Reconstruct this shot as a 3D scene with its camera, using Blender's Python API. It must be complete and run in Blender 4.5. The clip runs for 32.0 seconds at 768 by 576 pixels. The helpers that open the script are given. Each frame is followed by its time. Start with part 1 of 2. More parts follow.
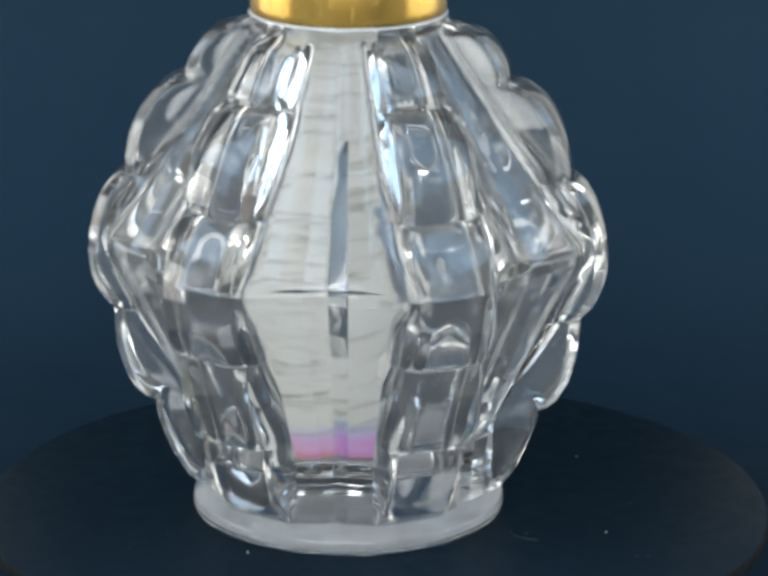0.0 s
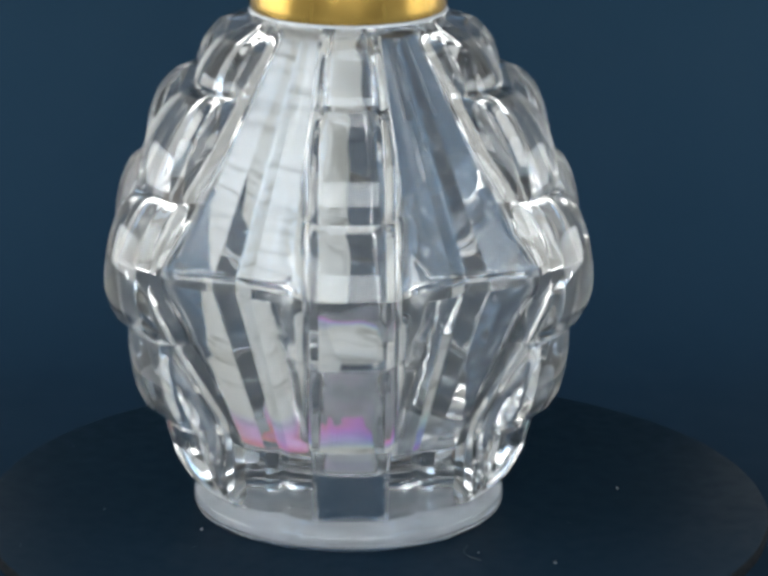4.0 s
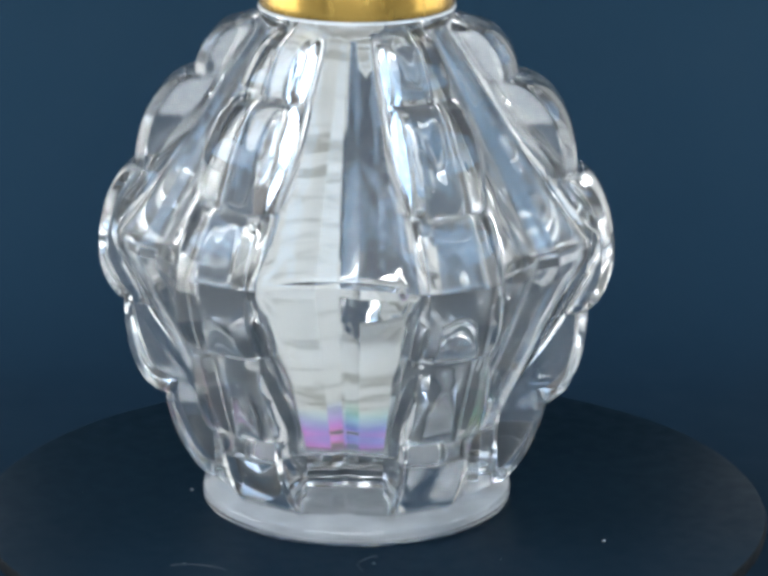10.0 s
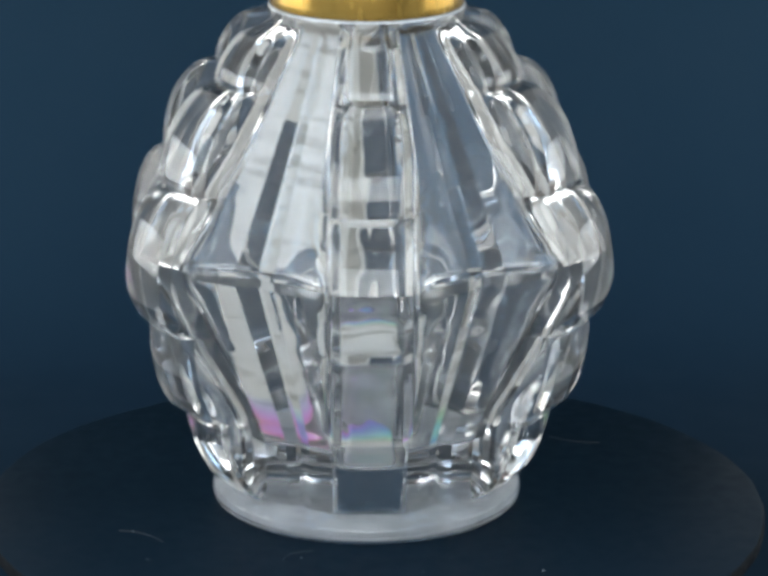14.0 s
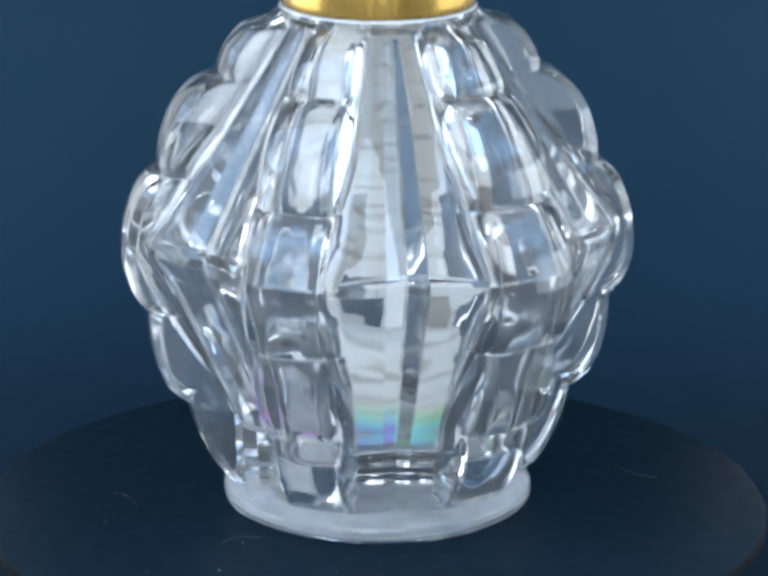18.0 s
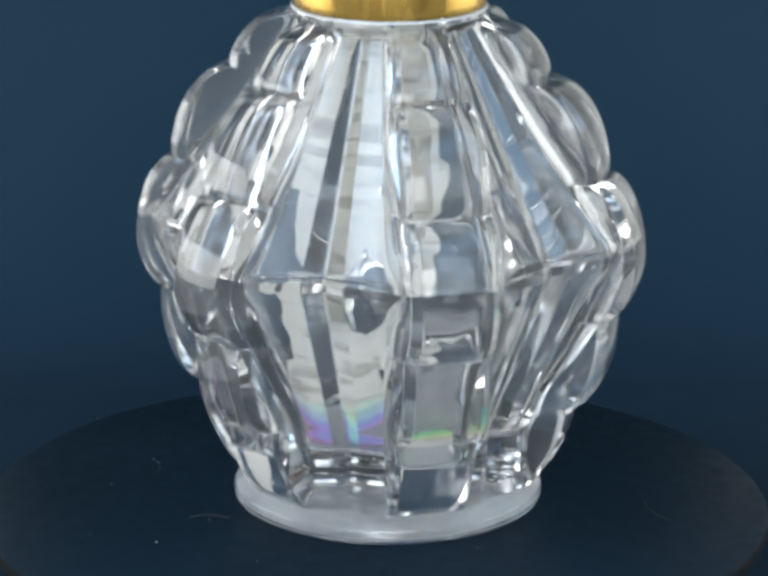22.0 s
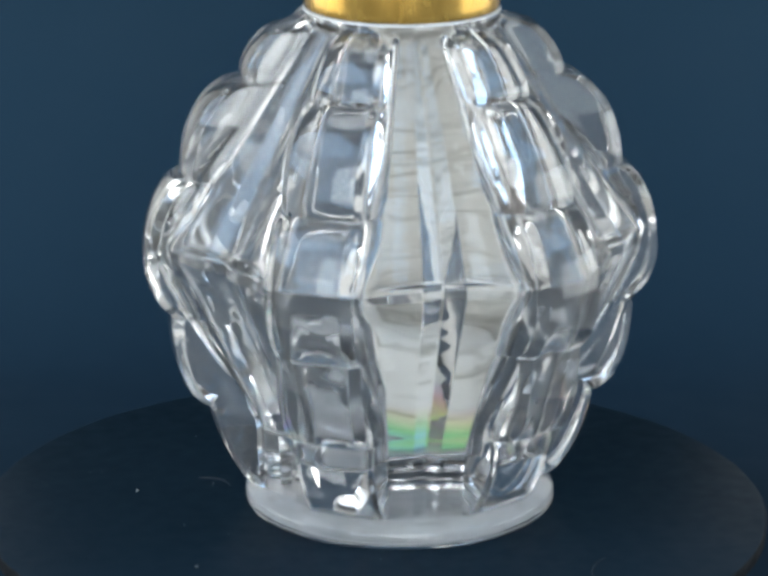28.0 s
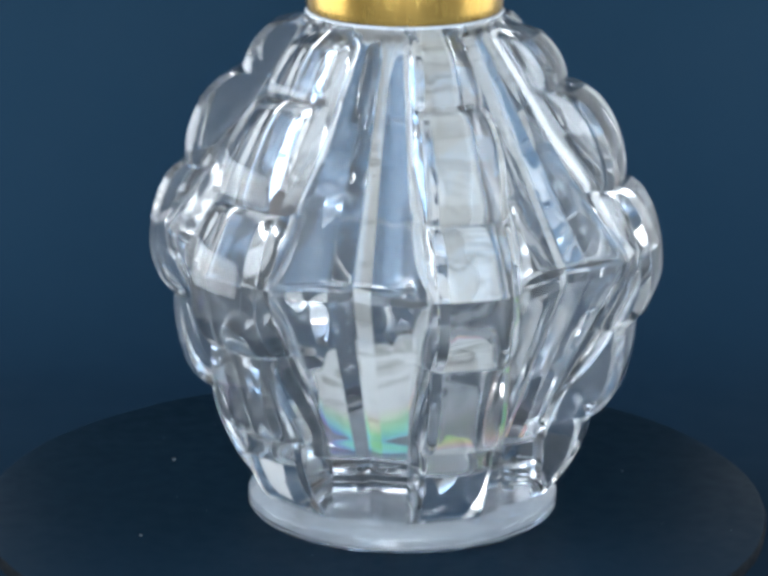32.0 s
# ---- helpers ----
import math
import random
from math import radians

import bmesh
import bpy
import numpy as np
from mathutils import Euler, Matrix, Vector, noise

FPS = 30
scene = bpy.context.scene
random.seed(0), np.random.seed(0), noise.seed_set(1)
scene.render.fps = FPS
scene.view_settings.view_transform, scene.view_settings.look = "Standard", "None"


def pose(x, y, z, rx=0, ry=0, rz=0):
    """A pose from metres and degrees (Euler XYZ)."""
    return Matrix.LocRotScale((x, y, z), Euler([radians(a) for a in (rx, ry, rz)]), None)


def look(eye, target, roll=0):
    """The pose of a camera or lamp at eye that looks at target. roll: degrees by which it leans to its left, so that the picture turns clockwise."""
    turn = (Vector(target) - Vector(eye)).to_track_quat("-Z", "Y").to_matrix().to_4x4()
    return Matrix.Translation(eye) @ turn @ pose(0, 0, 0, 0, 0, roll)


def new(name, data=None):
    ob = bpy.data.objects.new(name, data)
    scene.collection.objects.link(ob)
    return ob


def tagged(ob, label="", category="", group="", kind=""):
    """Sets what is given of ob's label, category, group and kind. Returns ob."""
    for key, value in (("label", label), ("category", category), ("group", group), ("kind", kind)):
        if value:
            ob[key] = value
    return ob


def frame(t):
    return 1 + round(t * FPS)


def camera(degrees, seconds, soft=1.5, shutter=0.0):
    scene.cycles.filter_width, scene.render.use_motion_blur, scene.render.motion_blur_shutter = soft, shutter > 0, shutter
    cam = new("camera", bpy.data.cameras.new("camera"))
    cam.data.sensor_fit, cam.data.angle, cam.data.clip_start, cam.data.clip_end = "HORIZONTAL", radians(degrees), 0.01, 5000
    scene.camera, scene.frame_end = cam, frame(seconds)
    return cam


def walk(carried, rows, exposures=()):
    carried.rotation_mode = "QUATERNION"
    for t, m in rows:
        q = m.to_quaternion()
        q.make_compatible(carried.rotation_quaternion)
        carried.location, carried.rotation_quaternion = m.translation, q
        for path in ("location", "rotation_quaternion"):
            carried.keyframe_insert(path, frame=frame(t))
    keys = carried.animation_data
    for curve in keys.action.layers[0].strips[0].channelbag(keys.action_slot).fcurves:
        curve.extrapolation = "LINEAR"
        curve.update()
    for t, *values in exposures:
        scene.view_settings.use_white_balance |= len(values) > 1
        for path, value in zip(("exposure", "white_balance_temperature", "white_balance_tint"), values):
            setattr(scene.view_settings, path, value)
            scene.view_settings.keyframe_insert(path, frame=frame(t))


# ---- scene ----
SECONDS = 32.0
K = 9.0e-5            # metres per plan unit: the turntable is about 15 cm across
LENS = 6878.0         # camera distance in plan units; also sets the narrow view
EYE_H = 2534.0
cam = camera(math.degrees(2 * math.atan(784 / LENS)), SECONDS, soft=3.8)
CAM_POSE = Matrix.Translation((0, -LENS * K, EYE_H * K)) @ pose(0, 0, 0, 90 - 16.605, 0, -0.149) @ pose(0, 0, 0, 0, 0, 0.171)
walk(cam, [(0, CAM_POSE), (SECONDS, CAM_POSE)], exposures=[
    (0, -0.06, 6780, 10), (1, -0.06, 6600, 10), (2, -0.12, 6700, 10), (3, -0.06, 6640, 10), (6, -0.15, 6520, 10), (7, -0.18, 6640, 10),
    (8, 0.12, 6480, 10), (9, 0.23, 6360, 10), (10, 0.23, 6380, 10), (11, -0.03, 6520, 10), (12, -0.06, 6520, 10), (13, -0.06, 6680, 10),
    (14, -0.15, 6540, 10), (17, 0.06, 6440, 10), (18, 0.25, 5820, 10), (19, 0.06, 5760, 10), (20, 0.0, 6200, 10), (21, -0.12, 6620, 10),
    (22, 0.09, 6560, 10), (23, 0.15, 6520, 10), (24, 0.06, 6500, 10), (25, 0.06, 6500, 10), (28, 0.12, 6540, 10), (29, 0.22, 6560, 10), (30, 0.06, 6580, 10),
    (31, -0.22, 6520, 10), (32, 0.2, 5940, 10)])

SPIN = 5.915          # degrees a second, clockwise from above
OFF_R, OFF_A = 59.2 * K, 282.13   # the bottle stands a little off the axis
PANEL_A = 54.63       # where a flat panel points at the start, from the front to the right


def around(r, a, z=0.0):
    """A point at radius r and a degrees from the front towards the right."""
    return Vector((r * math.sin(radians(a)), -r * math.cos(radians(a)), z))


# ---------------------------------------------------------------- light
world = bpy.data.worlds.new("sky")
scene.world = world
world.use_nodes = True
wn, wl = world.node_tree.nodes, world.node_tree.links
sky = wn.new("ShaderNodeTexSky")
sky.sky_type, sky.sun_disc = "NISHITA", False
sky.sun_elevation, sky.sun_rotation = radians(38), radians(250)
wn["Background"].inputs["Strength"].default_value = 0.1
wl.new(sky.outputs[0], wn["Background"].inputs["Color"])


def area(name, sx, sy, watts, colour, eye, target):
    data = bpy.data.lights.new(name, "AREA")
    data.shape, data.size, data.size_y, data.energy, data.color = "RECTANGLE", sx, sy, watts, colour
    ob = new(name, data)
    ob.matrix_world = look(eye, target)
    return ob


for side, roof, glow, front, low in ((-1, 2.2, 3.2, 4.2, 3.8), (1, 1.5, 2.6, 2.0, 3.0)):
    area("roof_window_light", 1.22, 1.2, roof * math.pi * 1.22 * 1.2, (0.44, 0.70, 1.0), (side * 1.23, -0.85, 1.48), (side * 1.23, -0.85, 0))
    area("high_window_light", 1.4, 0.72, glow * math.pi * 1.4 * 0.72, (0.44, 0.70, 1.0), (side * 1.87, -0.9, 1.07), (0, -0.9, 1.07))
    # front pair: left follows white arcs on the ribs, right is added fill
    area("front_soft_light", 0.8, 1.42, front * math.pi * 0.8 * 1.42, (0.86, 0.95, 1.0), (side * 1.3, -2.27, 0.74), (side * 1.3, 0, 0.74))
    # low pair: left follows the ribs' white highlights, right added to brighten lower glass
    area("low_side_light", 1.8, 0.92, low * math.pi * 1.8 * 0.92, (0.95, 0.98, 0.98), (side * 1.86, 0.3, -0.10), (0, 0.3, -0.10))
# fill light added behind the camera to brighten the wick and backdrop
area("middle_fill_light", 1.6, 0.82, 6.2 * math.pi * 1.6 * 0.82, (0.92, 0.98, 1.0), (0, -2.27, 0.45), (0, 0, 0.45))


# ---------------------------------------------------------------- materials
def material(name):
    m = bpy.data.materials.new(name)
    m.use_nodes = True
    return m, m.node_tree.nodes, m.node_tree.links, m.node_tree.nodes["Principled BSDF"]


def noise_node(n, l, scale, detail=4.0, stretch=None, rough=0.55):
    tc = n.new("ShaderNodeTexCoord")
    mp = n.new("ShaderNodeMapping")
    if stretch:
        mp.inputs["Scale"].default_value = stretch
    t = n.new("ShaderNodeTexNoise")
    t.inputs["Scale"].default_value, t.inputs["Detail"].default_value, t.inputs["Roughness"].default_value = scale, detail, rough
    l.new(tc.outputs["Object"], mp.inputs["Vector"])
    l.new(mp.outputs["Vector"], t.inputs["Vector"])
    return t


def ramp(n, l, src, a, b, lo=0.3, hi=0.7):
    r = n.new("ShaderNodeValToRGB")
    r.color_ramp.elements[0].position, r.color_ramp.elements[1].position = lo, hi
    r.color_ramp.elements[0].color, r.color_ramp.elements[1].color = (*a, 1), (*b, 1)
    l.new(src, r.inputs["Fac"])
    return r


def spread(n, l, src, a, b, lo=0.3, hi=0.7):
    r = n.new("ShaderNodeMapRange")
    r.inputs["From Min"].default_value, r.inputs["From Max"].default_value = lo, hi
    r.inputs["To Min"].default_value, r.inputs["To Max"].default_value = a, b
    l.new(src, r.inputs["Value"])
    return r.outputs["Result"]


def bump(n, l, src, b, strength, distance):
    k = n.new("ShaderNodeBump")
    k.inputs["Strength"].default_value, k.inputs["Distance"].default_value = strength, distance
    l.new(src, k.inputs["Height"])
    l.new(k.outputs["Normal"], b.inputs["Normal"])


def plain(name, a, b, scale, rough=(0.4, 0.6), metal=0.0, relief=0.1, depth=0.0005, stretch=None, gloss=0.5):
    m, n, l, s = material(name)
    big = noise_node(n, l, scale, 5, stretch)
    fine = noise_node(n, l, scale * 14, 3, stretch)
    l.new(ramp(n, l, big.outputs["Fac"], a, b).outputs["Color"], s.inputs["Base Color"])
    l.new(spread(n, l, fine.outputs["Fac"], *rough), s.inputs["Roughness"])
    s.inputs["Metallic"].default_value = metal
    s.inputs["Specular IOR Level"].default_value = gloss
    if relief:
        bump(n, l, fine.outputs["Fac"], s, relief, depth)
    return m


M_CLOTH = plain("navy_backdrop", (0.0143, 0.0355, 0.0575), (0.0165, 0.0408, 0.0655), 3.0, (0.75, 0.95), relief=0.15, depth=0.0003, gloss=0.08)
# black plate; its blue is the sheet's reflection put into the base colour
M_PLATE = plain("black_plate", (0.0092, 0.0215, 0.0330), (0.0110, 0.0250, 0.0385), 18.0, (0.34, 0.46), relief=0.05, depth=0.0001, gloss=0.03)
M_PLATE_RIM = plain("plate_cut_edge", (0.004, 0.006, 0.008), (0.007, 0.010, 0.013), 60.0, (0.5, 0.7), relief=0.2, depth=0.0002, gloss=0.05)
M_BASE = plain("black_plastic", (0.012, 0.012, 0.014), (0.018, 0.018, 0.020), 20.0, (0.4, 0.55), relief=0.05, depth=0.0002)
M_BRASS = plain("worn_brass", (0.36, 0.22, 0.050), (0.60, 0.395, 0.11), 60.0, (0.2, 0.3), 1.0, 0.03, 0.0001, (1, 1, 0.25))
M_WALL = plain("painted_wall", (0.58, 0.56, 0.53), (0.66, 0.64, 0.61), 1.5, (0.7, 0.9), relief=0.1, depth=0.001)
M_DUST = plain("pale_dust", (0.34, 0.35, 0.34), (0.5, 0.5, 0.48), 900.0, (0.8, 0.95), relief=0.0)
M_FIBRE = plain("grey_fibre", (0.04, 0.047, 0.054), (0.08, 0.09, 0.10), 500.0, (0.6, 0.8), relief=0.0)
# table and floor are out of view, pale to bounce light into the glass
M_TABLE = plain("pale_wood", (0.64, 0.59, 0.53), (0.76, 0.71, 0.64), 6.0, (0.4, 0.55), relief=0.1, stretch=(0.2, 3, 3))
M_FLOOR = plain("pale_oak", (0.50, 0.44, 0.36), (0.62, 0.55, 0.46), 5.0, (0.4, 0.6), relief=0.1, stretch=(0.2, 3, 3))
M_WOOD = plain("brown_wood", (0.085, 0.062, 0.048), (0.14, 0.105, 0.082), 6.0, (0.4, 0.55), relief=0.1, stretch=(0.2, 3, 3))


def glass_material(name):
    m, n, l, s = material(name)
    s.inputs["Base Color"].default_value = (0.985, 0.99, 0.99, 1)
    # short of full: a little white haze mixed in to lift the darks
    s.inputs["Transmission Weight"].default_value = 0.966
    s.inputs["IOR"].default_value = 1.54
    s.inputs["Roughness"].default_value = 0.0
    ripple = noise_node(n, l, 160.0, 2.0, (0.6, 0.6, 1.0))
    bump(n, l, ripple.outputs["Fac"], s, 0.008, 0.0005)
    return m


M_GLASS = glass_material("clear_pressed_glass")


def frosted_material():
    # white scatter mixed in to brighten the foot and draw the pale lip
    m, n, l, s = material("white_frosted_glass")
    g = noise_node(n, l, 70.0, 3.0)
    s.inputs["Base Color"].default_value = (0.93, 0.94, 0.94, 1)
    l.new(spread(n, l, g.outputs["Fac"], 0.0, 0.45), s.inputs["Transmission Weight"])
    s.inputs["IOR"].default_value = 1.52
    s.inputs["Roughness"].default_value = 0.14
    return m


M_FROST = frosted_material()


def wick_material():
    """Loosely woven cotton: wavy rows a couple of millimetres apart, with fine fibres."""
    m, n, l, s = material("cotton_wick")
    w = noise_node(n, l, 90.0, 3.0, (0.9, 0.9, 5.2))
    w.inputs["Distortion"].default_value = 0.8
    fib = noise_node(n, l, 1400.0, 3.0)
    blotch = noise_node(n, l, 90.0, 3.0)
    mx = n.new("ShaderNodeMix")
    mx.data_type, mx.blend_type = "RGBA", "MULTIPLY"
    mx.inputs["Factor"].default_value = 0.7
    l.new(ramp(n, l, w.outputs["Fac"], (0.57, 0.545, 0.485), (0.97, 0.945, 0.905), 0.33, 0.49).outputs["Color"], mx.inputs["A"])
    l.new(ramp(n, l, blotch.outputs["Fac"], (0.90, 0.88, 0.82), (1.0, 0.99, 0.96), 0.35, 0.6).outputs["Color"], mx.inputs["B"])
    # shifting rainbow light, put into the lower end's colour: one cycle of the spectrum round the bottle, shifting with
    # height
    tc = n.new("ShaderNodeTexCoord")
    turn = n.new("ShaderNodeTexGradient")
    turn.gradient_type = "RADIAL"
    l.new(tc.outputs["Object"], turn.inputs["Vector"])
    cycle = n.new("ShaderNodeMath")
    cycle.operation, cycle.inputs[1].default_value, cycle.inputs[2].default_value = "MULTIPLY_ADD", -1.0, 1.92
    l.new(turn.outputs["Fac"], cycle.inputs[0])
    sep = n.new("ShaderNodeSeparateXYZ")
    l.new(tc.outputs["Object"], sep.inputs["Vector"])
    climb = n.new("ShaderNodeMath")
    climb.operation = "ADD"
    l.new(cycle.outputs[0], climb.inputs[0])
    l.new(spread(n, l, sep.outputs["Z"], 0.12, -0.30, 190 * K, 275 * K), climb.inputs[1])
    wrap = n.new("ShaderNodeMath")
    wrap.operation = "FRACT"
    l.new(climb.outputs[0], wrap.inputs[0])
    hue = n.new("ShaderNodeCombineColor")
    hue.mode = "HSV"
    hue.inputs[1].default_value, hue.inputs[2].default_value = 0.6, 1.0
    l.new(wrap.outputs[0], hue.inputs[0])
    rainbow_mix = n.new("ShaderNodeMix")
    rainbow_mix.data_type = "RGBA"
    l.new(spread(n, l, sep.outputs["Z"], 0.95, 0.0, 205 * K, 262 * K), rainbow_mix.inputs["Factor"])
    l.new(mx.outputs["Result"], rainbow_mix.inputs["A"])
    l.new(hue.outputs["Color"], rainbow_mix.inputs["B"])
    l.new(rainbow_mix.outputs["Result"], s.inputs["Base Color"])
    s.inputs["Roughness"].default_value = 0.92
    bump(n, l, fib.outputs["Fac"], s, 0.4, 0.0003)
    return m


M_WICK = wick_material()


# ---------------------------------------------------------------- mesh helpers
def mesh_object(name, verts, faces, mat, parent=None, smooth_angle=None, label=""):
    me = bpy.data.meshes.new(name)
    me.from_pydata([tuple(v) for v in verts], [], faces)
    me.materials.append(mat)
    bm = bmesh.new()
    bm.from_mesh(me)
    bmesh.ops.recalc_face_normals(bm, faces=bm.faces)
    if smooth_angle is not None:
        for f in bm.faces:
            f.smooth = True
        for e in bm.edges:
            e.smooth = len(e.link_faces) == 2 and e.calc_face_angle(0) < radians(smooth_angle)
    bm.to_mesh(me)
    bm.free()
    ob = new(name, me)
    if parent:
        ob.parent = parent
    if label:
        ob["label"] = label
    return ob


def lathe(profile, steps=128, wobble=None):
    """Rings of (r, z) closed at the ends where r is 0."""
    verts, faces, rings = [], [], []
    for r, z in profile:
        if r <= 1e-9:
            rings.append([len(verts)])
            verts.append((0, 0, z))
            continue
        ring = []
        for i in range(steps):
            a = 2 * math.pi * i / steps
            k = r * (1 + (wobble(a) if wobble else 0))
            ring.append(len(verts))
            verts.append((k * math.cos(a), k * math.sin(a), z))
        rings.append(ring)
    for p, q in zip(rings, rings[1:]):
        for i in range(steps):
            j = (i + 1) % steps
            if len(p) == 1 and len(q) == 1:
                continue
            if len(p) == 1:
                faces.append((p[0], q[i], q[j]))
            elif len(q) == 1:
                faces.append((p[i], q[0], p[j]))
            else:
                faces.append((p[i], q[i], q[j], p[j]))
    return verts, faces


def boxes(name, items, mat):
    """Axis-aligned boxes (centre, size) joined in one mesh."""
    bm = bmesh.new()
    for c, s in items:
        bmesh.ops.create_cube(bm, size=1, matrix=Matrix.Translation(c) @ Matrix.Diagonal((*s, 1)))
    me = bpy.data.meshes.new(name)
    bm.to_mesh(me)
    bm.free()
    me.materials.append(mat)
    return new(name, me)


# ---------------------------------------------------------------- the setting
def build_backdrop():
    """One navy sheet: flat on the table, then a soft bend and up."""
    table_z, back, bend, top, left, right = -0.020, 0.122, 0.088, 0.27, -0.120, 0.104
    path = [(-0.088, table_z), (back * 0.3, table_z), (back, table_z)]
    for i in range(1, 17):
        a = radians(90 * i / 16)
        path.append((back + bend * math.sin(a), table_z + bend * (1 - math.cos(a))))
    path += [(back + bend + 0.001, 0.14), (back + bend + 0.01, top)]
    verts, faces, cols = [], [], 40
    for y, z in path:
        for i in range(cols + 1):
            x = left + (right - left) * i / cols
            dz = 0.0006 * noise.noise((x * 9, y * 9, z * 9))
            verts.append((x, y - dz, z + dz * 0.3))
    for r in range(len(path) - 1):
        for i in range(cols):
            a = r * (cols + 1) + i
            faces.append((a, a + 1, a + cols + 2, a + cols + 1))
    ob = mesh_object("backdrop", verts, faces, M_CLOTH, None, 60)
    so = ob.modifiers.new("thickness", "SOLIDIFY")
    so.thickness, so.offset = 0.0012, -1
    return tagged(ob, "dark navy backdrop sheet sweeping up from the table", "backdrop", kind="structure")


def build_room():
    # unseen room, added only to hold the lights and show in the glass
    wall_t = 0.12
    x0, x1, y0, y1, z0, z1 = -1.9, 1.9, -2.3, 1.3, -0.75, 1.5
    cx, cy, cz = (x0 + x1) / 2, (y0 + y1) / 2, (z0 + z1) / 2
    tagged(boxes("floor", [((cx, cy, z0 - 0.05), (x1 - x0, y1 - y0, 0.1))], M_FLOOR), "unseen pale oak floor that bounces light into the lower glass", "floor", kind="structure")
    tagged(boxes("wall_north", [((cx, y1 + wall_t / 2, cz), (x1 - x0, wall_t, z1 - z0))], M_WALL), "plain taupe painted wall", "wall", kind="structure")
    # south wall, unseen behind the camera, with three openings for the front lights
    oz0, oz1, ym = 0.01, 1.47, y0 - wall_t / 2
    tagged(boxes("wall_south", [
        ((cx, ym, (z0 + oz0) / 2), (x1 - x0, wall_t, oz0 - z0)),
        ((cx, ym, (oz1 + z1) / 2), (x1 - x0, wall_t, z1 - oz1)),
        ((-1.81, ym, (oz0 + oz1) / 2), (0.18, wall_t, oz1 - oz0)),
        ((-0.85, ym, (oz0 + oz1) / 2), (0.06, wall_t, oz1 - oz0)),
        ((0.85, ym, (oz0 + oz1) / 2), (0.06, wall_t, oz1 - oz0)),
        ((0, ym, (oz0 + 0.02) / 2), (1.64, wall_t, 0.02 - oz0)),
        ((0, ym, (0.88 + oz1) / 2), (1.64, wall_t, oz1 - 0.88)),
        ((1.81, ym, (oz0 + oz1) / 2), (0.18, wall_t, oz1 - oz0))], M_WALL), "unseen painted wall with three openings for the front lights", "wall", kind="structure")
    # side walls, unseen: a high window and a low broad opening for the low light in each
    hy0, hy1, hz0, hz1 = -1.62, -0.18, 0.69, 1.45
    for name, sx in (("wall_east", 1), ("wall_west", -1)):
        xm = sx * (x1 + wall_t / 2)
        lz0, lz1, ly0, ly1 = -0.58, 0.38, -0.62, 1.22
        low = [((xm, cy, (z0 + lz0) / 2), (wall_t, y1 - y0, lz0 - z0)), ((xm, (y0 + ly0) / 2, (lz0 + lz1) / 2), (wall_t, ly0 - y0, lz1 - lz0)),
               ((xm, (ly1 + y1) / 2, (lz0 + lz1) / 2), (wall_t, y1 - ly1, lz1 - lz0)), ((xm, cy, (lz1 + hz0) / 2), (wall_t, y1 - y0, hz0 - lz1))]
        tagged(boxes(name, low + [((xm, (y0 + hy0) / 2, (hz0 + hz1) / 2), (wall_t, hy0 - y0, hz1 - hz0)), ((xm, (hy1 + y1) / 2, (hz0 + hz1) / 2), (wall_t, y1 - hy1, hz1 - hz0)),
                                  ((xm, cy, (hz1 + z1) / 2), (wall_t, y1 - y0, z1 - hz1))], M_WALL), "unseen painted wall with a high window and a low light opening", "wall", kind="structure")
    # unseen ceiling with the roof-light openings, dark to cut the bounce onto the sheet
    rx0, rx1, ry0, ry1, zm = 0.60, 1.86, -1.47, -0.23, z1 + 0.06
    tagged(boxes("ceiling", [
        ((cx, (y0 + ry0) / 2, zm), (x1 - x0, ry0 - y0, 0.12)),
        ((cx, (ry1 + y1) / 2, zm), (x1 - x0, y1 - ry1, 0.12)),
        (((x0 - rx1) / 2, (ry0 + ry1) / 2, zm), (-rx1 - x0, ry1 - ry0, 0.12)),
        ((0, (ry0 + ry1) / 2, zm), (2 * rx0, ry1 - ry0, 0.12)),
        (((x1 + rx1) / 2, (ry0 + ry1) / 2, zm), (x1 - rx1, ry1 - ry0, 0.12))], M_WOOD), "unseen brown wooden ceiling with two roof window openings, dark to cut bounced light", "ceiling", kind="structure")


def build_table():
    root = tagged(new("table"), "unseen pale wooden table under the navy backdrop sheet, bounces light into the lower glass", "table")
    boxes("tabletop", [((0, 0.15, -0.037), (0.92, 1.0, 0.026))], M_TABLE).parent = root
    for sx in (-1, 1):
        for sy in (-1, 1):
            boxes("leg", [((sx * 0.41, 0.15 + sy * 0.42, -0.40), (0.06, 0.06, 0.70))], M_TABLE).parent = root
    return root


# ---------------------------------------------------------------- turntable
PLATE_R = 846 * K


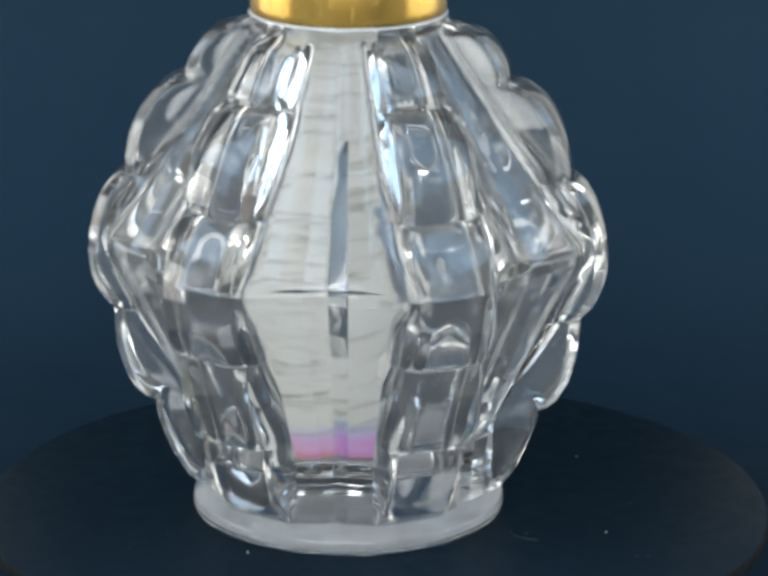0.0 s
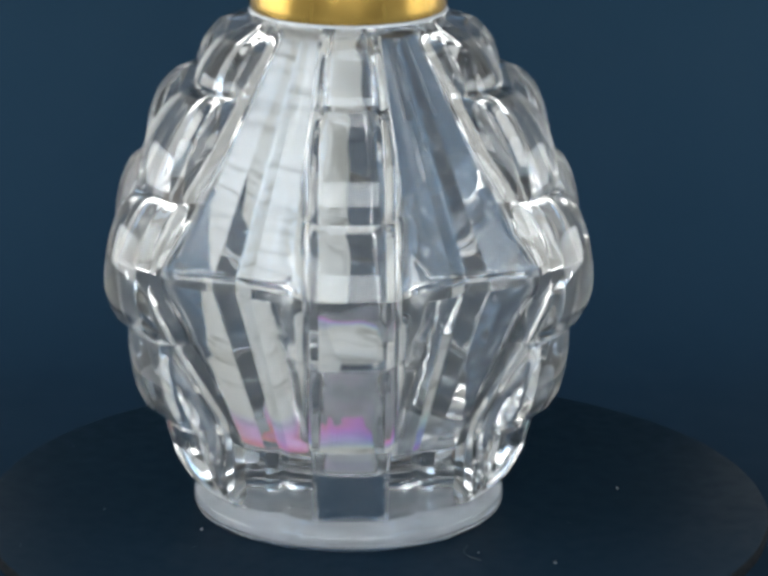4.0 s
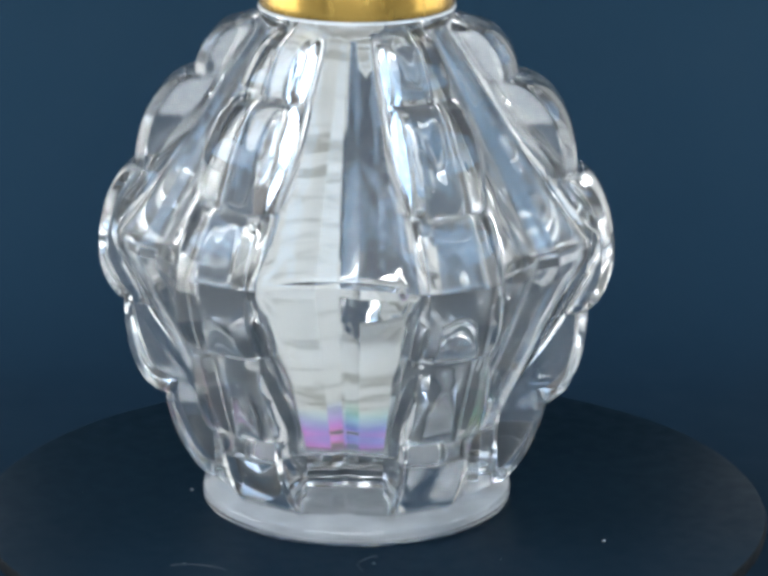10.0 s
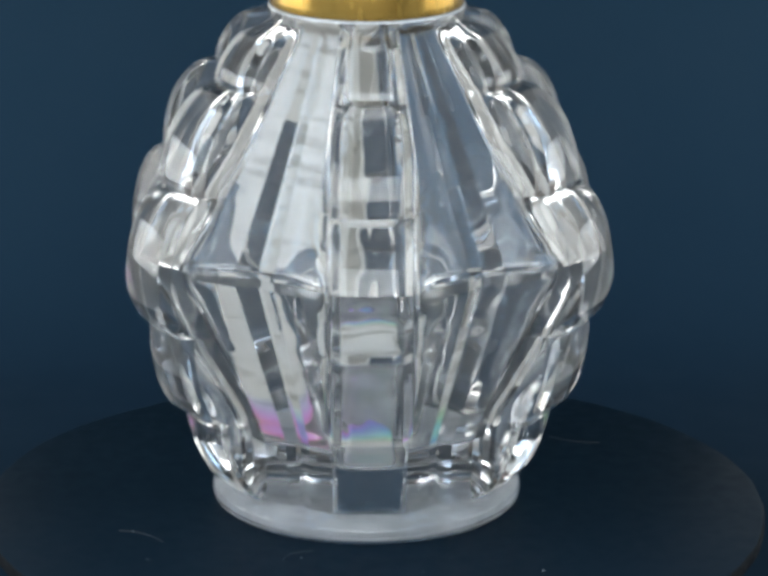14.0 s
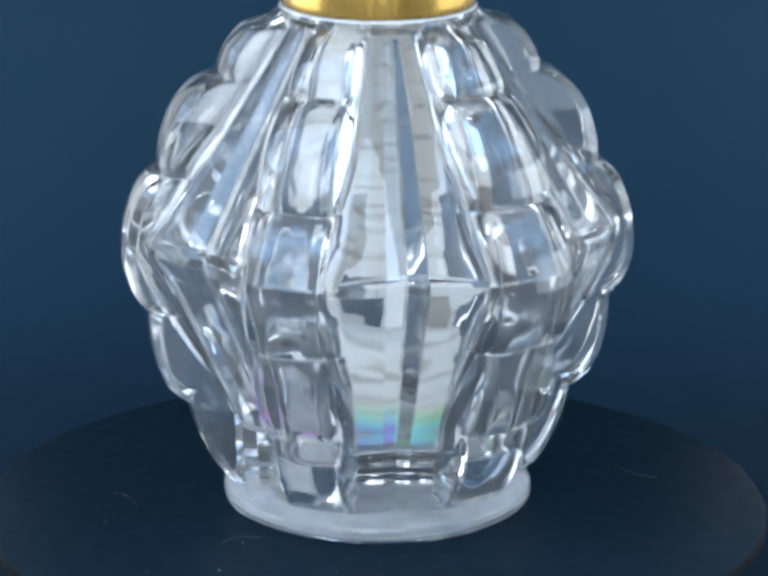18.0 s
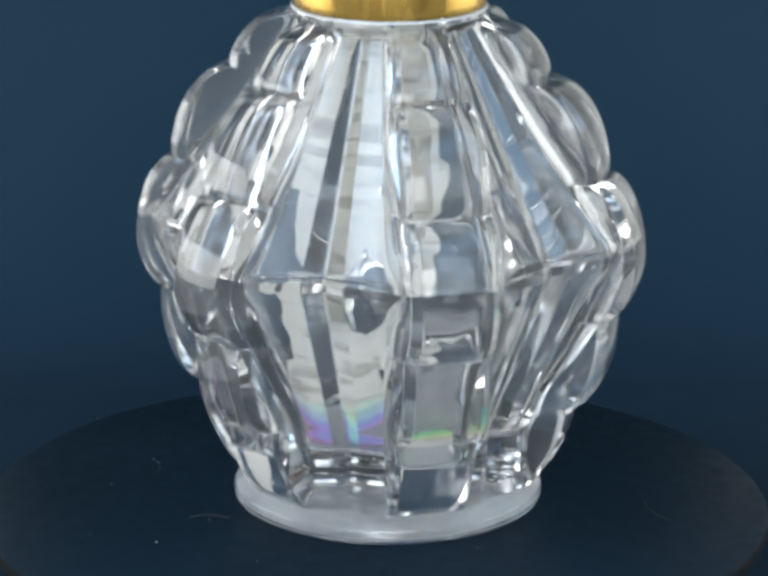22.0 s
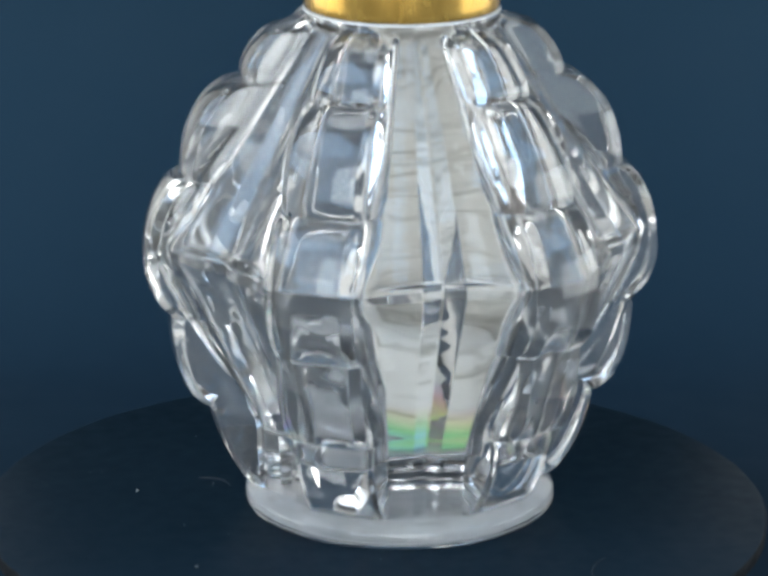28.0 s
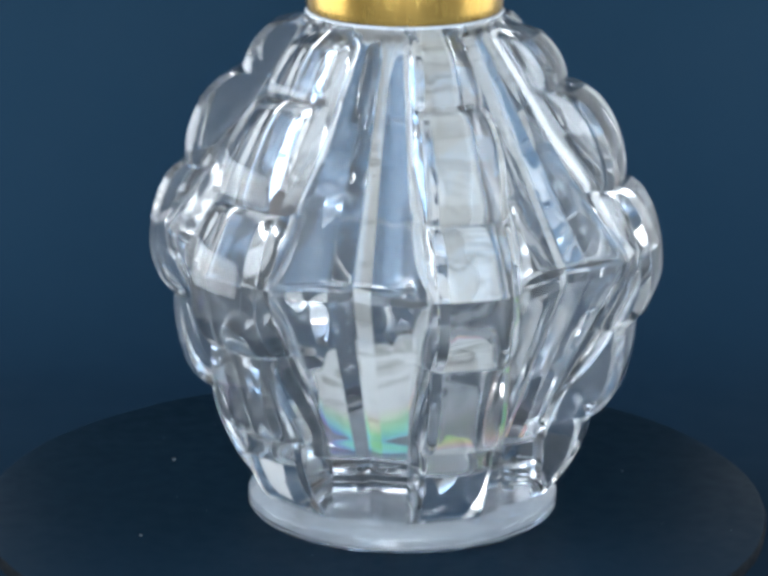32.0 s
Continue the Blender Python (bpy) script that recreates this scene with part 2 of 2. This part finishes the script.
def build_turntable():
    root = tagged(new("turntable"), "round black motorised turntable with a satin plate", "turntable")

    def wob(a):
        return 0.004 * math.sin(3 * a + 1.0) + 0.006 * noise.noise((2.2 * math.cos(a), 2.2 * math.sin(a), 4.0)) + 0.0025 * noise.noise((9 * math.cos(a), 9 * math.sin(a), 1.0))
    v, f = lathe([(0, 0), (PLATE_R * 0.5, 0), (PLATE_R - 0.0008, 0), (PLATE_R - 0.0002, -0.0002)], 160, wob)
    mesh_object("plate", v, f, M_PLATE, root, 40)
    v, f = lathe([(PLATE_R - 0.0002, -0.0002), (PLATE_R, -0.0006), (PLATE_R, -0.0026), (PLATE_R - 0.004, -0.0030), (0, -0.0030)], 160, wob)
    mesh_object("plate_rim", v, f, M_PLATE_RIM, root, 40, "thin pale cut edge of the plate")
    v, f = lathe([(0, -0.0031), (0.060, -0.0031), (0.064, -0.006), (0.066, -0.0188), (0, -0.0188)], 96)
    mesh_object("drive_base", v, f, M_BASE, root, 40, "black plastic base")
    # dust specks and hairs on the plate
    rng = random.Random(5)
    specks = [(539, 122.7, 3.0), (524, 69.0, 3.2), (408, -40.5, 2.6), (635, 59.0, 1.7), (590, 29.8, 1.9), (546, 13.0, 2.2), (434, 96, 1.4), (586, 299, 1.5),
              (656, 60.2, 1.3), (374, 58.8, 1.6)]
    for i in range(18):
        specks.append((rng.uniform(340, 800), rng.uniform(0, 360), rng.uniform(0.5, 0.9)))
    # fine hairs lying on the plate
    for ends in ([(415, 55.5), (369, 54.1), (331, 59.8)], [(572, 11.8), (531, 15.3), (513, 22.4)], [(640, 210), (600, 214), (585, 220)]):
        p0, p1, p2 = (around(r * K, a, 1.2 * K) for r, a in ends)
        hv, hf = [], []
        for i in range(13):
            t = i / 12
            c = p0 * ((1 - t) * (1 - 2 * t)) + p1 * (4 * t * (1 - t)) + p2 * (t * (2 * t - 1))
            along = (p2 - p0).normalized()
            side = Vector((-along.y, along.x, 0))
            for j in range(4):
                q = math.pi / 2 * j
                hv.append(c + (side * math.cos(q) + Vector((0, 0, 1)) * math.sin(q)) * 0.7 * K)
        for i in range(12):
            for j in range(4):
                hf.append((i * 4 + j, i * 4 + (j + 1) % 4, i * 4 + 4 + (j + 1) % 4, i * 4 + 4 + j))
        mesh_object("hair", hv, hf, M_FIBRE, root, 60, "fine pale hair lying on the plate")
    for r, a, s in specks:
        bm = bmesh.new()
        bmesh.ops.create_icosphere(bm, subdivisions=1, radius=s * K)
        for v in bm.verts:
            v.co *= rng.uniform(0.7, 1.2)
            v.co.z *= 0.6
        me = bpy.data.meshes.new("dust_speck")
        bm.to_mesh(me)
        bm.free()
        me.materials.append(M_DUST)
        ob = new("dust_speck", me)
        ob.parent, ob.location = root, around(r * K, a, s * K * 0.4)
    return root


def build_lint():
    """Two bits of lint on the navy sheet behind the plate."""
    for x, y, length, turn in ((-0.071, 0.097, 0.0030, 20), (0.0655, 0.152, 0.0016, -35)):
        v, f = lathe([(0, -length / 2), (0.00014, -length * 0.4), (0.0002, 0), (0.00012, length * 0.42), (0, length / 2)], 8)
        ob = mesh_object("lint", v, f, M_FIBRE, None, 60)
        rise = 0.088 - math.sqrt(0.088 ** 2 - max(0.0, y - 0.122) ** 2)
        ob.matrix_world = pose(x, y, -0.0197 + rise, 90, 0, turn + 90)
        tagged(ob, "tiny grey lint thread lying on the navy sheet", "lint", group="lint on the sheet")


# ---------------------------------------------------------------- bottle
def curve_through(points, x):
    """Straight runs between (x, value) points."""
    for (xa, va), (xb, vb) in zip(points, points[1:]):
        if xa <= x <= xb:
            return va + (vb - va) * (x - xa) / (xb - xa)
    return points[0][1] if x < points[0][0] else points[-1][1]


# heights from the foot upwards, in plan units
APOTHEM = [(60, 298), (206, 306), (588, 481), (617, 481), (1078, 188), (1100, 186)]   # flat panels
PANEL_W = [(60, 78), (206, 80), (588, 131), (617, 131), (1078, 38), (1100, 38)]       # half their width
GROOVE = [(60, 24), (206, 26), (600, 43), (1078, 15), (1100, 14)]                      # half the width of the cut down each panel
# the five lobes of a rib, from the foot up: height and reach at the lower and upper end, roundness
LOBES = [(66, 316, 250, 407, "low", 1.45), (250, 406, 449, 498, "low", 2.2), (449, 484, 562, 551, "low", 1.75), (562, 551, 746, 466, "high", 1.9),
         (746, 469, 948, 337, "high", 2.0), (948, 341, 1080, 200, "high", 1.85)]


def rib_reach(z):
    for za, ra, zb, rb, end, p in LOBES:
        if za <= z <= zb:
            t = (z - za) / (zb - za)
            if end == "low":
                return ra + (rb - ra) * (1 - (1 - t) ** p) ** (1 / p)
            return rb + (ra - rb) * (1 - t ** p) ** (1 / p)
    return 300 if z < 200 else 195


def outer_ring(z):
    """One sixth of the outline round a panel that faces the front, then a rib to its right."""
    a, w, reach = curve_through(APOTHEM, z), curve_through(PANEL_W, z), rib_reach(z)
    c, s = math.cos(math.pi / 6), math.sin(math.pi / 6)
    base_r, base_l = a * c + w * s, a * s - w * c
    depth = max(reach - base_r, 2.0)
    pts = []
    g = curve_through(GROOVE, z)                  # panel, lateral along the face, with a V cut down its middle
    rise, deep = 0.0, 0.54 * g
    cut_side = [(a, -w), (a + rise * 0.5, -(w + g) / 2), (a + rise, -g - 2.5), (a + rise - 0.16 * deep, -g + 2.5), (a + rise - 0.90 * deep, -3.0)]
    for out_r, lat in cut_side + [(r, -l) for r, l in reversed(cut_side[1:])]:
        pts.append((out_r, lat, 0))
    # from the foot of the rib's flank, over one flat bevel, to the middle of its face
    low = min(1.0, max(0.0, (262 - z) / 26))               # the lowest lobe is a plain block with narrow bevels
    low = low * low * (3 - 2 * low)
    cut = min(27.0, 0.42 * depth) * (1 - low) + min(14.0, 0.4 * depth) * low
    edge = min(0.95, 87.0 / base_l) * (1 - low) + 0.95 * low
    face = min(0.74, 65.0 / base_l) * (1 - low) + 0.84 * low
    q = 1 - cut / depth
    dome = 4.0 * (1 - low) / max(depth, 30.0)              # the face is gently rounded across
    b = 1 - q - dome
    half = [(1.0, 0.0), (0.75 + 0.25 * edge, 0.10 * q), (0.3 + 0.7 * edge, 0.45 * q), (edge + 0.006, 0.94 * q), (edge, q), (edge - 0.02, q + 0.06 * b),
            (edge * 0.6 + face * 0.4, q + 0.44 * b), (edge * 0.3 + face * 0.7, q + 0.74 * b), (face + 0.02, q + 0.94 * b), (face, 0.99 - dome), (face - 0.03, 1.0 - 0.03 * low - dome), (0.8 * face, 1.0 - 0.6 * dome), (0.5 * face, 1.0 + 0.05 * low - 0.23 * dome), (0.2 * face, 1.0 + 0.08 * low - 0.04 * dome)]
    side = [(base_r + depth * q, base_l * p) for p, q in half]
    rib = [(r, -l) for r, l in side] + [(r, l) for r, l in reversed(side)]
    out = [(x, y) for x, y, _ in pts]
    ring = [(math.atan2(y, x), math.hypot(x, y)) for x, y in out]
    ring += [(math.pi / 6 + math.atan2(l, r), math.hypot(r, l)) for r, l in rib[:-1]]
    k = min(1.0, max(0.0, (z - 1048) / 34))               # the shoulder rounds off under the collar
    k = k * k * (3 - 2 * k)
    return [(ang, r + (207 - r) * k) for ang, r in ring]


SWELL = 0.82                                       # how far the inner wall bulges inwards behind a panel
UNEVEN = [0.3, -0.9, 1.2, 0.4, 0.2, 0.4]      # degrees by which each panel is turned


def build_bottle():
    root = tagged(new("glass_bottle"), "clear pressed-glass bottle with scalloped ribs and a brass collar", "bottle")
    verts, faces = [], []

    def add_rings(rings, flip):
        """Joins rings of equal counts by quads."""
        ids = []
        for ring in rings:
            ids.append(list(range(len(verts), len(verts) + len(ring))))
            verts.extend(ring)
        for p, q in zip(ids, ids[1:]):
            n = len(p)
            for i in range(n):
                j = (i + 1) % n
                faces.append((p[i], q[i], q[j], p[j]) if flip else (p[i], p[j], q[j], q[i]))
        return ids

    def to_xyz(ring6, z):
        out = []
        for k in range(6):
            for a, r in ring6:
                part_way = min(1.0, max(0.0, (math.degrees(a) - 16) / 28))      # the panels are not quite evenly spaced
                b = a + k * math.pi / 3 - math.pi / 2 + radians(UNEVEN[k] * (1 - part_way) + UNEVEN[(k + 1) % 6] * part_way)
                out.append((r * math.cos(b) * K, r * math.sin(b) * K, z * K))
        return out

    # outside, from under the foot to the neck
    def round_ring(r, z, like=600):
        return to_xyz([(a, r) for a, _ in outer_ring(like)], z)
    outside = [round_ring(r, z, 90) for r, z in [(230, 6), (262, 4), (292, 1), (312, 0), (323, 2), (330, 7), (333, 12), (333.5, 15), (329, 17.5), (329, 19), (334, 22), (334, 31), (332, 37), (326, 43), (318, 49), (311, 56)]]
    zs = {62, 206, 588, 617, 1048, 1056, 1062, 1068, 1074, 1078, 1082}
    for za, _, zb, _, end, _p in LOBES:
        steps = max(16, int((zb - za) / 7))
        for i in range(steps + 1):
            f = i / steps
            f = f ** 1.6 if end == "low" else 1 - (1 - f) ** 1.6
            zs.add(round(za + (zb - za) * f, 2))
    zs = sorted(z for z in zs if 60 <= z <= 1085)
    for z in zs:
        outside.append(to_xyz(outer_ring(z), z))
    for r, z in [(208, 1088), (206, 1091), (200, 1092.5), (190, 1093), (186, 1150)]:
        outside.append(round_ring(r, z, 1080))
    ids_out = add_rings(outside, False)

    # inside: a six-lobed hollow, swelling inwards behind each panel, nearly flat behind each rib
    inner_v = [(182, 232), (186, 240), (194, 244), (240, 252), (596, 400), (1070, 144), (1150, 140)]
    steps_in = [-30 + 1.5 * i for i in range(40)]

    def inner_ring(z, scale=1.0):
        ap = curve_through(inner_v, z) * scale
        ring = []
        for deg in steps_in:
            phi = radians(deg)
            f = abs(phi)
            r1 = ap * (1 + SWELL * math.tan(f) ** 2) / math.cos(f)
            r2 = 1.20 * ap / math.cos(math.pi / 6 - f)
            ring.append((phi, (r1 ** -50 + r2 ** -50) ** (-1 / 50)))
        pts = to_xyz(ring, z)
        res = []
        for x, y, zz in pts:
            s = (x / K, y / K, z)
            n1 = noise.noise((s[0] * 0.006, s[1] * 0.006, z * 0.020)) * 1.0 + noise.noise((s[0] * 0.014 + 9, s[1] * 0.014, z * 0.040)) * 0.5
            a6 = abs((math.degrees(math.atan2(y, x)) + 90 + 30) % 60 - 30)      # streaks run down behind the ribs
            n1 += min(1.0, max(0.0, (a6 - 11) / 6)) * (1.5 + 1.3 * min(1.0, max(0.0, (600 - z) / 150))) * noise.noise((s[0] * 0.030, s[1] * 0.030, z * 0.0065 + 5))
            n1 *= 0.8 * min(1.0, max(0.1, (z - 230) / 170))
            k = 1 + n1 / max(math.hypot(s[0], s[1]), 60)
            res.append((x * k, y * k, zz))
        return res
    inside = [inner_ring(1150)]
    z = 1140.0
    while z > 276:
        inside.append(inner_ring(z))
        z -= 6
    inside += [inner_ring(q) for q in (270, 262, 254, 247, 240, 232, 225, 218, 212, 206, 200, 194, 189, 185, 182)]
    inside += [inner_ring(182, q) for q in (0.93, 0.8, 0.5, 0.2)]
    ids_in = add_rings(inside, False)
    # caps: cavity floor, underside, and the lip between the two walls
    for ids, z in ((ids_in[-1], 180), (ids_out[0], 8)):
        c = len(verts)
        verts.append((0, 0, z * K))
        n = len(ids)
        for i in range(n):
            faces.append((ids[i], ids[(i + 1) % n], c))
    a, b = ids_out[-1], ids_in[0]
    # lip: stitch two rings of different counts by angle
    ang = lambda i: math.atan2(verts[i][1], verts[i][0])
    a = sorted(a, key=ang)
    b = sorted(b, key=ang)
    i = j = 0
    while i < len(a) or j < len(b):
        na = ang(a[i + 1]) if i + 1 < len(a) else ang(a[0]) + 2 * math.pi
        nb = ang(b[j + 1]) if j + 1 < len(b) else ang(b[0]) + 2 * math.pi
        if j >= len(b) or (i < len(a) and na <= nb):
            faces.append((a[i % len(a)], a[(i + 1) % len(a)], b[j % len(b)]))
            i += 1
        else:
            faces.append((a[i % len(a)], b[(j + 1) % len(b)], b[j % len(b)]))
            j += 1
    body = mesh_object("body", verts, faces, M_GLASS, root, 20, "thick clear glass with six panels and six lobed ribs")
    body.data.materials.append(M_FROST)
    for poly in body.data.polygons:                      # the underside of the foot and the lip under the collar, both whitened
        rr = math.hypot(poly.center.x, poly.center.y)
        if (poly.center.z < 9 * K and poly.normal.z < -0.8 and rr < 314 * K) or (1085 * K < poly.center.z < 1093 * K and rr > 198 * K):
            poly.material_index = 1

    # broad cotton wick, curled lengthwise, that hangs from the collar and leans to one side
    wv, wf, arc, half_t = [], [], 28, 6
    lean_x = [(196, -88), (350, -112), (650, -134), (900, -84), (1140, -20)]
    curl = [(196, 106), (350, 112), (650, 115), (900, 98), (1140, 72)]
    rows = [196 + i * (1140 - 196) / 48 for i in range(49)]
    for z in rows:
        ox = curve_through(lean_x, z) + 4 * math.sin(z * 0.013)
        oy, rad = -0.22 * ox, curve_through(curl, z)
        for j in range(2 * (arc + 1)):
            back = j > arc
            f = (2 * arc + 1 - j if back else j) / arc
            ang = radians(194 + 130 * (2 * f - 1))
            rr = rad + (-half_t if back else half_t) + 2.5 * math.sin(9 * f + z * 0.017) + 1.5 * math.sin(z * 0.05 + 4 * f)
            wv.append(((ox + rr * math.cos(ang)) * K, (oy + rr * math.sin(ang)) * K, (z + 3 * math.sin(7 * f)) * K))
    m = 2 * (arc + 1)
    for r in range(48):
        for i in range(m):
            wf.append((r * m + i, r * m + (i + 1) % m, (r + 1) * m + (i + 1) % m, (r + 1) * m + i))
    for r in (0, 48):
        for i in range(arc):
            wf.append((r * m + i, r * m + i + 1, r * m + m - 2 - i, r * m + m - 1 - i))
    # its lower end is bunched up on the floor of the hollow
    base, turns = len(wv), 72
    bunch = [(0, 186), (70, 185), (112, 188), (122, 205), (126, 260), (124, 320), (120, 370), (108, 392), (86, 400), (40, 398), (0, 396)]
    for rad, z in bunch:
        for i in range(turns):
            ang = 2 * math.pi * i / turns
            fold = 1 + 0.05 * math.sin(5 * ang + z * 0.01) + 0.035 * math.sin(11 * ang + 1.3 + z * 0.006)
            wv.append(((-24 + rad * fold * math.cos(ang)) * K, (8 + rad * fold * math.sin(ang)) * K, (z + 9 * math.sin(2 * ang + 0.6) * (z > 300)) * K))
    for r in range(len(bunch) - 1):
        for i in range(turns):
            j = (i + 1) % turns
            wf.append((base + r * turns + i, base + r * turns + j, base + (r + 1) * turns + j, base + (r + 1) * turns + i))
    mesh_object("wick", wv, wf, M_WICK, root, 50, "broad white cotton wick curled inside the bottle, rainbow light painted on its lower end")

    # brass collar with a rolled lower edge and a closed top
    v, f = lathe([(r * K, z * K) for r, z in [(192, 1094), (202, 1093.5), (204.5, 1095), (205.5, 1099), (206, 1110), (207, 1210), (204, 1222), (192, 1228), (0, 1229)]], 128)
    mesh_object("collar", v, f, M_BRASS, root, 35, "polished worn brass collar")
    return root


backdrop = build_backdrop()
build_room()
build_table()
turntable = build_turntable()
bottle = build_bottle()
build_lint()


def motions():
    plate_rows, bottle_rows = [], []
    for i in range(33):
        t = float(i)
        turn = SPIN * t
        p = around(OFF_R, OFF_A - turn)
        plate_rows.append((t, pose(0, 0, 0, 0, 0, -turn)))
        bottle_rows.append((t, pose(p.x, p.y, 0.00002, 0, 0, PANEL_A - turn)))
    walk(turntable, plate_rows)
    walk(bottle, bottle_rows)


motions()
